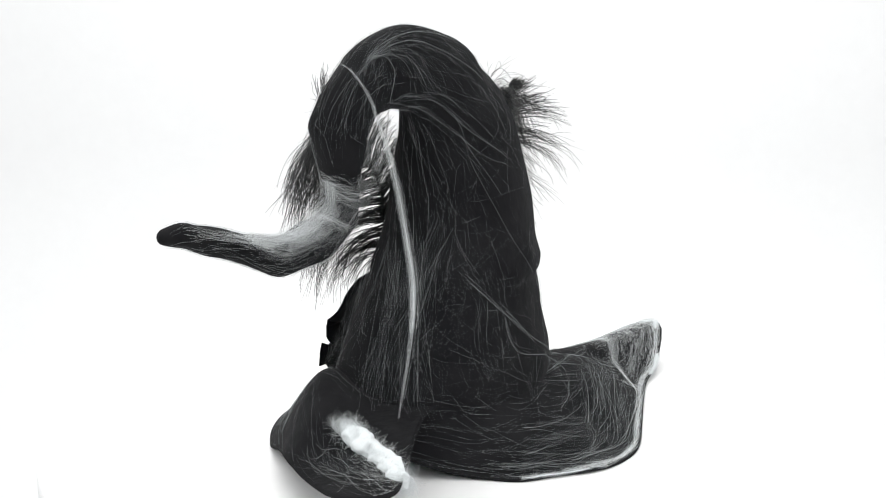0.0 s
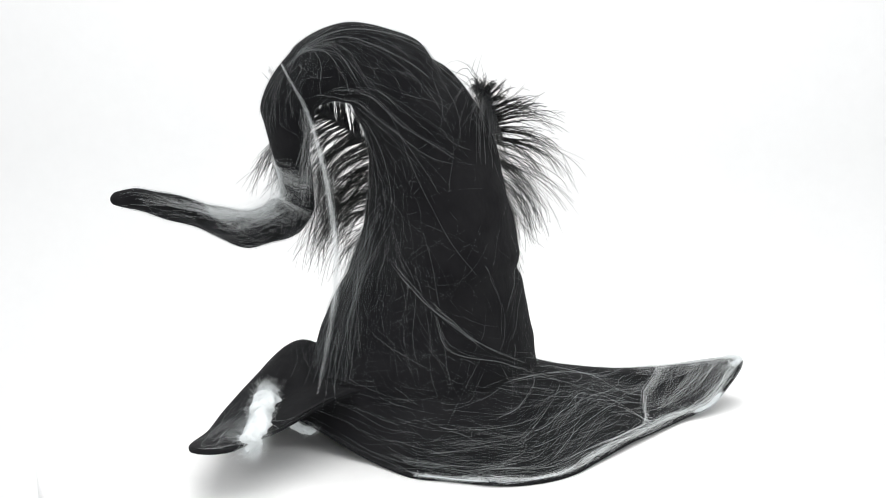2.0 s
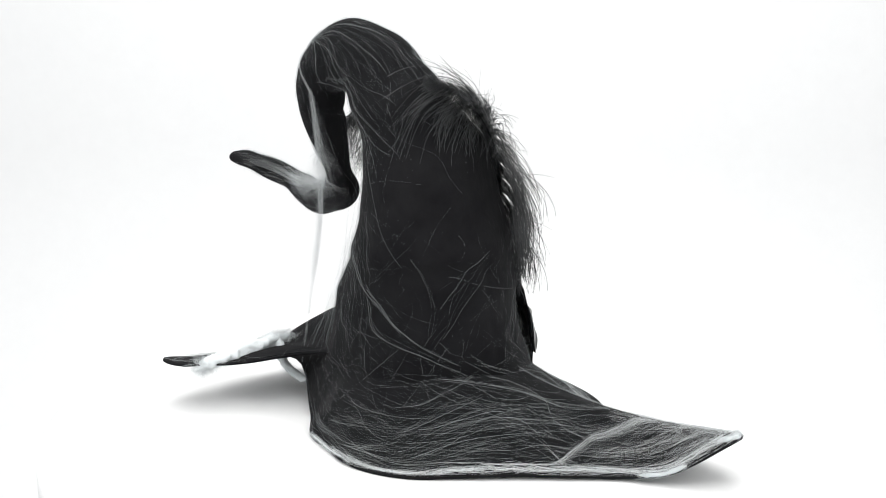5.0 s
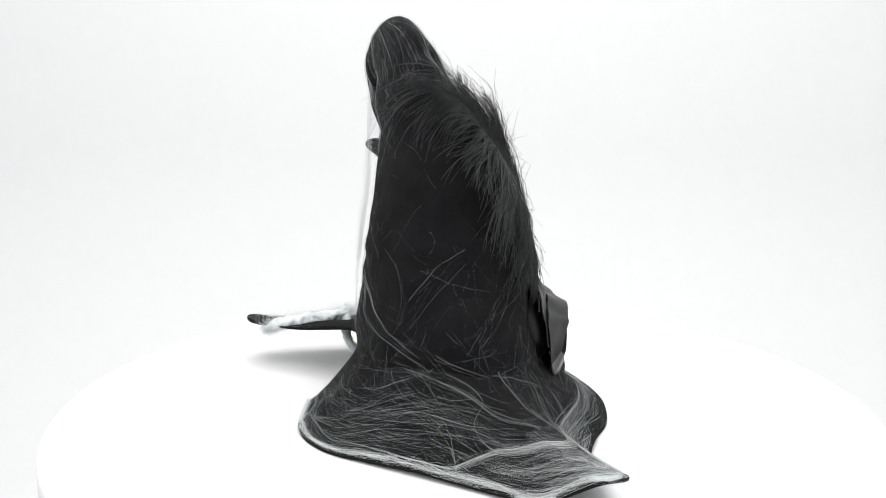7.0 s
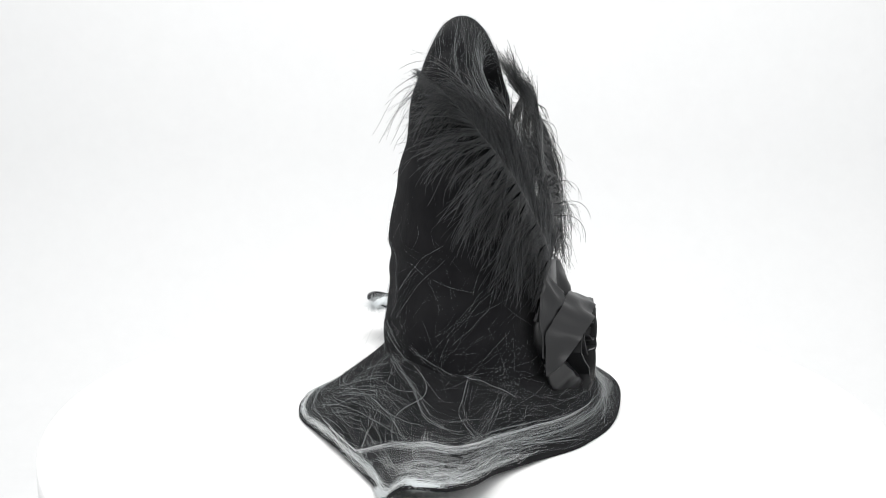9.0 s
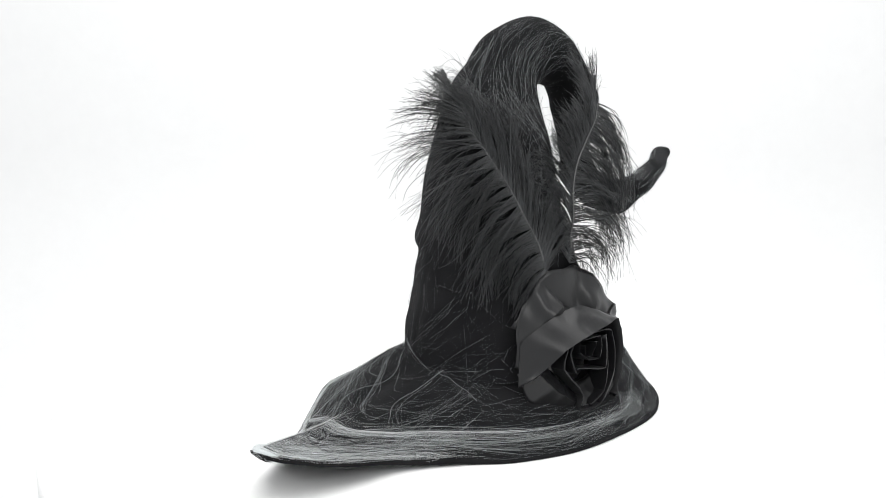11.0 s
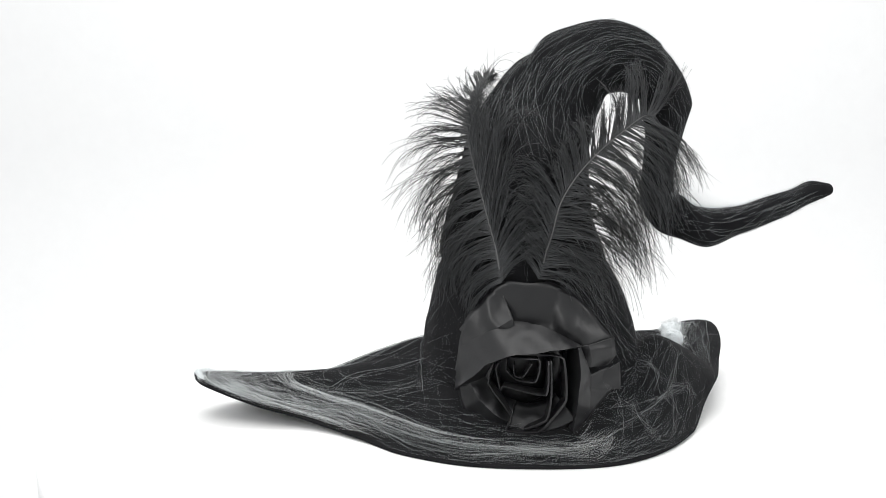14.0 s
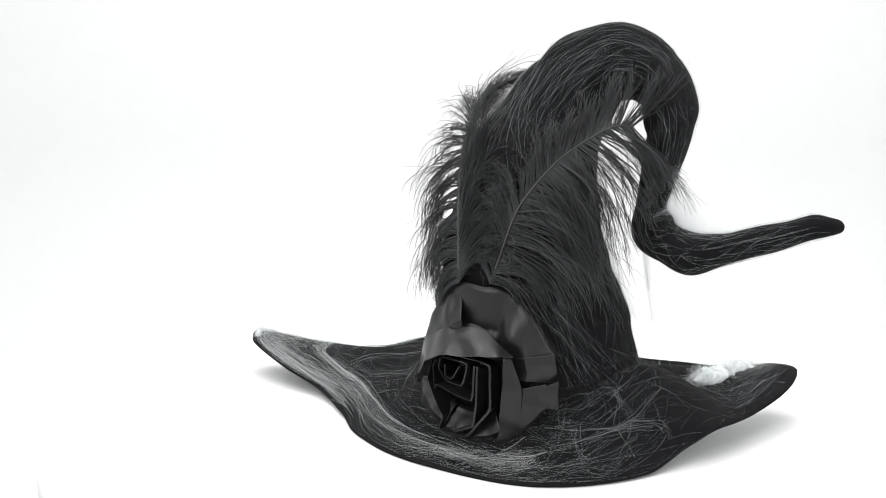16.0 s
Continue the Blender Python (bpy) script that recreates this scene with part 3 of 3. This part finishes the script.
        fan(dense, rnd, on_brim, (a, 0.84 - 0.006 * (a - 128) + rnd.gauss(0, 0.05)), (a - rnd.uniform(8, 34), rnd.uniform(0.76, 0.93)), 9, (3, 0.04), (6, 0.05), (1.6, 0.03), 0.00005)
    for keys, c, r in (([(194, 0.30), (196, 0.67)], 8, 0.00013), ([(196, 0.67), (178, 0.62), (160, 0.62)], 7, 0.00013), ([(196, 0.67), (204, 0.80), (206, 0.96)], 7, 0.00013), ([(178, 0.48), (178, 0.86), (182, 0.98)], 4, 0.00011),
                       ([(202, 0.79), (185, 0.60), (168, 0.42)], 5, 0.00009), ([(196, 0.67), (190, 0.85), (180, 0.95)], 5, 0.00009), ([(196, 0.67), (208, 0.60), (214, 0.40)], 4, 0.00008)):
        for k in range(c):
            along(fine, rnd, on_brim, keys, 0.0, rnd.uniform(0.7, 1.0), (0, 0), (1.1, 0.022), r * (1.4 if k == 0 else rnd.uniform(0.35, 0.8)), 20)
    for _ in range(90):
        a, s = rnd.uniform(166, 206), rnd.uniform(0.15, 0.9)
        over(fine, rnd, on_brim, (a, s), (a + rnd.gauss(0, 14), min(0.96, max(0.04, s + rnd.gauss(0, 0.3)))), (1.5, 0.035), rnd.choice((0.00004, 0.00006, 0.00009)))
    # white selvage along the near rim of the long point
    for _ in range(420):
        a = rnd.uniform(-42, 42)
        over(dense, rnd, on_brim, (a, rnd.gauss(0.955, 0.018)), (a + rnd.uniform(4, 14), rnd.gauss(0.955, 0.018)), (0.5, 0.012), rnd.uniform(0.00008, 0.00024), 0.001, 12)
    # drawn threads along the far rim of the long point and round its end
    for _ in range(60):
        a = rnd.uniform(46, 66)
        over(dense, rnd, on_brim, (a, rnd.gauss(0.93, 0.03)), (a + rnd.uniform(4, 16), rnd.gauss(0.9, 0.04)), (0.8, 0.02), rnd.uniform(0.00005, 0.00013), 0.001, 12)
    for _ in range(130):
        over(dense, rnd, on_brim, (rnd.uniform(36, 56), rnd.uniform(0.72, 0.97)), (rnd.uniform(40, 52), rnd.uniform(0.86, 0.99)), (1.5, 0.03), rnd.uniform(0.00005, 0.00012), 0.0014, 12)
    # front point: a few threads across it, thin veil near the cotton
    for _ in range(16):
        fan(fine, rnd, on_brim, (rnd.uniform(228, 262), rnd.uniform(0.5, 0.95)), (rnd.uniform(228, 262), rnd.uniform(0.5, 0.98)), 4, (3, 0.05), (3, 0.06), (1.2, 0.03), 0.00005)
    for _ in range(7):
        fan(dense, rnd, on_brim, (rnd.uniform(248, 258), rnd.uniform(0.6, 0.95)), (rnd.uniform(246, 260), rnd.uniform(0.6, 0.98)), 8, (2.5, 0.06), (2.5, 0.07), (1.5, 0.04), 0.00006, 16, 0.002)
    # crown: sparse haze, thickest near the foot and on the front
    for _ in range(190):
        s0, phi = 3.6 * rnd.random() ** 1.8, rnd.uniform(-2.7, 3.0)
        over(fine, rnd, on_tube, (s0, phi), (max(0.03, s0 - abs(rnd.gauss(1.1, 0.6))), phi + rnd.gauss(0, 0.7)), (0.09, 0.06), rnd.choice((0.00002, 0.00002, 0.00003, 0.00005)), n=24)
    for _ in range(220):
        s0, phi = rnd.uniform(0.3, 4.5), rnd.gauss(2.5, 0.45)
        over(fine, rnd, on_tube, (s0, phi), (max(0.05, s0 + rnd.gauss(-0.3, 0.8)), phi + rnd.gauss(0, 0.5)), (0.10, 0.08), rnd.choice((0.00002, 0.00002, 0.00003)), n=20)
    for _ in range(90):
        s0, phi = rnd.uniform(2.2, 9.0), rnd.gauss(2.75, 0.4)
        over(fine, rnd, on_tube, (s0, phi), (max(0.3, s0 - rnd.uniform(0.8, 3.2)), phi + rnd.gauss(-0.25, 0.3)), (0.03, 0.03), rnd.choice((0.00003, 0.00004, 0.00007)), n=24)
    # crown: single strands and small bundles drawn taut over the cloth
    for keys, c, r in (([(6.9, 2.05), (4.8, 2.05), (3.7, 1.79), (2.2, 1.25)], 1, 0.00013), ([(2.6, 2.31), (1.75, 1.78), (1.25, 1.40), (0.85, 1.05), (0.5, 0.61)], 4, 0.00017), ([(1.75, 1.72), (1.3, 1.42), (1.0, 1.18)], 3, 0.00020),
                       ([(1.7, 1.72), (1.0, 1.48), (0.7, 1.0), (0.4, 0.7), (0.15, 0.55)], 5, 0.00013), ([(0.9, 0.87), (1.6, 0.52), (2.35, 0.10)], 2, 0.00012), ([(0.7, 0.95), (1.3, 0.72), (2.0, 0.40)], 2, 0.00009), ([(1.5, 0.83), (2.1, 0.44), (2.6, 0.09)], 2, 0.00010),
                       ([(0.8, 0.10), (1.5, -0.31), (2.0, -0.61)], 4, 0.00011), ([(0.7, -0.05), (1.3, -0.40), (1.8, -0.50)], 2, 0.00008), ([(0.6, 0.50), (0.3, 0.20), (0.1, -0.1)], 4, 0.00010),
                       ([(9.5, 2.27), (6.7, 2.05), (5.6, 1.80), (4.6, 1.2)], 6, 0.00010), ([(10.4, 2.05), (7.6, 2.6), (5.2, 1.88), (4.5, 1.1)], 3, 0.00008), ([(2.9, -2.97), (1.8, -2.97), (1.0, -3.10)], 9, 0.00010),
                       ([(3.4, 2.4), (2.2, 2.0), (1.2, 1.9), (0.4, 1.7)], 4, 0.00009), ([(2.6, 1.2), (1.6, 0.9), (0.9, 0.95)], 3, 0.00009), ([(2.4, 2.9), (1.4, 2.5), (0.6, 2.3)], 5, 0.00008)):
        for k in range(c):
            along(fine, rnd, on_tube, keys, rnd.uniform(0, 0.1), rnd.uniform(0.85, 1.0), (0, 0), (0.035, 0.03), r if k == 0 else r * rnd.uniform(0.3, 0.7))
    # bend and crown above the feathers: fine threads combed down from the top
    for _ in range(170):
        s0, phi = rnd.uniform(6.0, 10.5), rnd.gauss(-1.0, 0.5)
        over(fine, rnd, on_tube, (s0, phi), (max(3.2, s0 - rnd.uniform(1.0, 3.5)), phi - abs(rnd.gauss(0.5, 0.4))), (0.10, 0.05), rnd.choice((0.00003, 0.00004, 0.00006, 0.00010)), n=18)
    for _ in range(70):
        s0, phi = rnd.uniform(9.8, 13.0), rnd.gauss(-1.4, 0.6)
        over(fine, rnd, on_tube, (s0, phi), (s0 + rnd.uniform(0.6, 2.2), phi + rnd.gauss(0.2, 0.4)), (0.10, 0.06), rnd.choice((0.00003, 0.00005, 0.00009)), n=14)
    # bend: swept haze
    for _ in range(300):
        s0, phi = rnd.uniform(5.2, 11.5), rnd.gauss(0.9, 1.2)
        over(fine, rnd, on_tube, (s0, phi), (s0 + rnd.gauss(0.2, 1.2), phi + rnd.gauss(0, 0.6)), (0.2, 0.12), rnd.choice((0.00002, 0.00002, 0.00003, 0.00005)), n=14)
    for _ in range(12):
        fan(fine, rnd, on_tube, (9.9, 0.75), (rnd.uniform(6.0, 11.8), rnd.uniform(0.2, 2.2)), 6, (0.1, 0.06), (0.4, 0.25), (0.2, 0.1), 0.00006, 16)
    # hook: wrapped along its length, thick on the upper side
    for _ in range(280):
        s0, phi = rnd.uniform(13.6, 20.4), rnd.uniform(-3.14, 3.14)
        over(fine, rnd, on_tube, (s0, phi), (s0 + rnd.uniform(0.4, 2.2), phi + rnd.gauss(0.2, 0.6)), (0.07, 0.06), rnd.uniform(0.00005, 0.00010), 0.001, 12)
    for _ in range(420):
        s0 = rnd.uniform(14.6, 18.2)
        over(dense, rnd, on_tube, (s0, rnd.gauss(0.7, 0.5)), (s0 + rnd.uniform(0.3, 1.6), rnd.gauss(0.7, 0.5)), (0.2, 0.2), rnd.uniform(0.00004, 0.00009), 0.0014, 12)
    for _ in range(30):
        over(dense, rnd, on_tube, (17.4 + rnd.gauss(0, 0.2), 0.8 + rnd.gauss(0, 0.15)), (20.6 + rnd.gauss(0, 0.5), 1.1 + rnd.gauss(0, 0.3)), (0.1, 0.1), rnd.uniform(0.00005, 0.0001), 0.001, 14)
    # curtain between crown and brim
    for _ in range(44):
        deg = rnd.uniform(-110, 205)
        foot = brim_point(deg, min(0.8, abs(rnd.gauss(0.15, 0.15)) + 0.05), 0.001)
        top = tube_point(rnd.uniform(0.25, 1.3), crown_angle(deg) + rnd.gauss(0, 0.3), 0.0015)
        span(fine, rnd, top, foot, rnd.randint(2, 5), 0.004, 0.012, 0.00003)
    # taut folds of web from the crown to the front of the brim
    for _ in range(15):
        top = tube_point(rnd.uniform(2.2, 3.6), rnd.uniform(2.5, 3.5), 0.002)
        foot = brim_point(rnd.uniform(226, 266), rnd.uniform(0.02, 0.12), 0.002)
        span(fine, rnd, top, foot, 9, 0.006, 0.008, 0.00004)
    # right-hand curtain below the feathers
    for _ in range(16):
        top = tube_point(rnd.uniform(1.4, 2.6), rnd.uniform(-2.7, -2.0), 0.002)
        foot = brim_point(rnd.uniform(180, 215), rnd.uniform(0.03, 0.2), 0.002)
        span(fine, rnd, top, foot, 7, 0.005, 0.007, 0.00005)
    # rope from the top of the bend down to the front notch of the brim
    rope = [(0, -0.109, -0.149, 0.341), (0.16, -0.080, -0.147, 0.298), (0.3, -0.067, -0.143, 0.254), (0.47, -0.058, -0.141, 0.205),
            (0.6, -0.052, -0.145, 0.162), (0.75, -0.054, -0.151, 0.117), (1.0, -0.066, -0.1615, 0.038)]
    for k in range(170):
        o = np.array([rnd.gauss(0, 0.0016) for _ in range(3)])
        f0 = rnd.uniform(0.0, 0.6)
        f1 = min(1.0, f0 + rnd.uniform(0.2, 0.6))
        if f1 > 0.72 and rnd.random() < 0.6:
            f1 = 0.72
        path = []
        for j in range(17):
            f = f0 + (f1 - f0) * j / 16
            path.append(clear_of_crown(catmull(rope, f) + o * (0.25 + 0.9 * math.sin(math.pi * f)), 0.001))
        dense.add(path, rnd.uniform(0.00003, 0.00007))
    # film below the bend, from the rope to the elbow of the hook
    for _ in range(220):
        a = catmull(rope, rnd.uniform(0.03, 0.3)) + np.array([rnd.gauss(0, 0.002) for _ in range(3)])
        b = tube_point(rnd.uniform(13.6, 15.8), rnd.gauss(2.0, 0.6), 0.001)
        dense.add([a + (b - a) * j / 8 for j in range(9)], rnd.uniform(0.00002, 0.00005))
    # veil that fills the elbow between the drooping tube and the hook
    for _ in range(420):
        a = tube_point(rnd.uniform(12.8, 14.6), rnd.gauss(0.5, 0.5), 0.0005)
        b = tube_point(rnd.uniform(16.4, 18.8), rnd.gauss(0.5, 0.45), 0.0005)
        drop = rnd.uniform(0.006, 0.017)
        dense.add([a + (b - a) * j / 8 - (ZUP * 0.8 - U * 0.5) * drop * math.sin(math.pi * j / 8) for j in range(9)], rnd.uniform(0.00003, 0.00006))
    # rings and strips on the drooping tube
    for s0, c in ((12.7, 60), (12.9, 40), (14.1, 50)):
        for _ in range(c):
            over(dense, rnd, on_tube, (s0 + rnd.gauss(0, 0.1), rnd.uniform(-1.0, 0.4)), (s0 + rnd.gauss(0.1, 0.15), rnd.uniform(1.4, 2.8)), (0.1, 0.1), rnd.uniform(0.00004, 0.00009), 0.001, 12)
    for _ in range(90):
        phi = rnd.gauss(0.35, 0.2)
        over(dense, rnd, on_tube, (12.7, phi), (14.3, phi + rnd.gauss(0.1, 0.25)), (0.1, 0.1), rnd.uniform(0.00003, 0.00007), 0.001, 12)
    web = part("cobweb", *strands(fine.paths, fine.radii, 0.35), FINE_WEB, hat, "fine white cobweb threads stretched over the cloth")
    web["kind"] = "stuff"
    web = part("cobweb", *strands(dense.paths, dense.radii, 0.35), WEB, hat, "dense white cobweb veils and ropes")
    web["kind"] = "stuff"


build_webs()


# ---- cotton wool ----
def build_cotton(line, fat, count, seed, label, rest=True, core=0.85):
    """A lumpy roll of wadding along a line, with loose fibres round it."""
    rnd = random.Random(seed)
    keys = [(k / (len(line) - 1), *p) for k, p in enumerate(line)]

    def at(f):
        p = catmull(keys, min(1, max(0, f)))
        if rest:
            p[2] = max(p[2], brim_surface(p[0], p[1]) + fat * 0.35)
        return p

    n, m = 70, 22
    pts = np.array([at(k / n) for k in range(n + 1)])
    for _ in range(4):
        pts[1:-1] = (pts[:-2] + pts[1:-1] + pts[2:]) / 3
    tan = np.gradient(pts, axis=0)
    tan /= np.linalg.norm(tan, axis=1)[:, None]
    verts, faces = [], []
    for k in range(n + 1):
        side = np.cross(tan[k], ZUP)
        side /= np.linalg.norm(side) + 1e-9
        up = np.cross(side, tan[k])
        end = min(1.0, 6 * k / n + 0.1, 6 * (1 - k / n) + 0.1)
        for j in range(m):
            a = 2 * math.pi * j / m
            q = pts[k] + math.cos(a) * side * fat + math.sin(a) * up * fat * 0.75
            lump = core * (1 + 0.42 * noise.noise(Vector(q * 70)) + 0.3 * noise.noise(Vector(q * 190)) + 0.12 * noise.noise(Vector(q * 500)))
            verts.append(pts[k] + end * fat * lump * (math.cos(a) * side + 0.75 * math.sin(a) * up))
    for k in range(n):
        for j in range(m):
            l = (j + 1) % m
            faces.append((k * m + j, k * m + l, (k + 1) * m + l, (k + 1) * m + j))
    tuft = part("cotton_tuft", verts, faces, WADDING, hat, label)
    paths, rads = [], []
    for _ in range(count):
        f = rnd.random()
        k = int(f * n)
        r = fat * rnd.uniform(0.55, 0.92)
        a = rnd.uniform(0, 6.3)
        side = np.cross(tan[k], ZUP)
        side /= np.linalg.norm(side) + 1e-9
        p = pts[k] + r * (math.cos(a) * side + 0.6 * math.sin(a) * np.cross(side, tan[k]))
        d = tan[k] * rnd.choice((-1, 1)) * 0.7 + math.cos(a) * 0.9 * np.cross(side, tan[k]) - math.sin(a) * 0.9 * side + np.array([rnd.gauss(0, 0.25) for _ in range(3)])
        d /= np.linalg.norm(d)
        e = 0.5 * np.array([rnd.gauss(0, 1) for _ in range(3)]) + 0.6 * (pts[k] - p) / r
        path = [p]
        for j in range(7):
            d = d + 0.45 * e
            d /= np.linalg.norm(d)
            path.append(path[-1] + d * fat * 0.18)
        paths.append(path)
        rads.append(rnd.uniform(0.00003, 0.00008))
    ob = part("loose_fibre", *strands(paths, rads, 0.3), COTTON, tuft)
    ob["kind"] = "stuff"


build_cotton([(-0.109, -0.171, 0.054), (-0.092, -0.197, 0.051), (-0.073, -0.223, 0.048), (-0.060, -0.246, 0.044), (-0.050, -0.263, 0.039)], 0.0105, 3600, 4,
             "matted white cotton wool roll on the front point", False, 0.85)
build_cotton([(-0.098, -0.184, 0.060), (-0.0865, -0.182, 0.044), (-0.080, -0.176, 0.030), (-0.074, -0.165, 0.021), (-0.068, -0.155, 0.019)], 0.0066, 900, 6,
             "limp white cotton strand hanging from the front point", False, 0.7)
build_cotton([brim_point(42.5, 0.95), brim_point(44.5, 0.985), brim_point(47, 0.97)], 0.0050, 900, 8, "small white cotton tuft on the long point", False, 0.55)
build_cotton([brim_point(33, 0.985), brim_point(36, 0.985), brim_point(38.5, 0.985)], 0.0042, 900, 10, "white cotton tuft under the rim of the long point", False, 0.55)
build_cotton([brim_point(a, 1.0) + np.array([0, 0, 0.001]) for a in (304, 312, 320, 332)], 0.0030, 700, 12, "thin white cotton lining along the rim", False, 0.25)


# ---- the turntable turns, and the hat with it ----
def motions():
    rate = -15.786
    steps = [0.5 * k for k in range(33)]
    walk(hat, [(t, pose(0, 0, 0, 0, 0, rate * t)) for t in steps])
    walk(turntable, [(t, pose(AXIS[0], AXIS[1], 0, 0, 0, rate * t)) for t in steps])


motions()
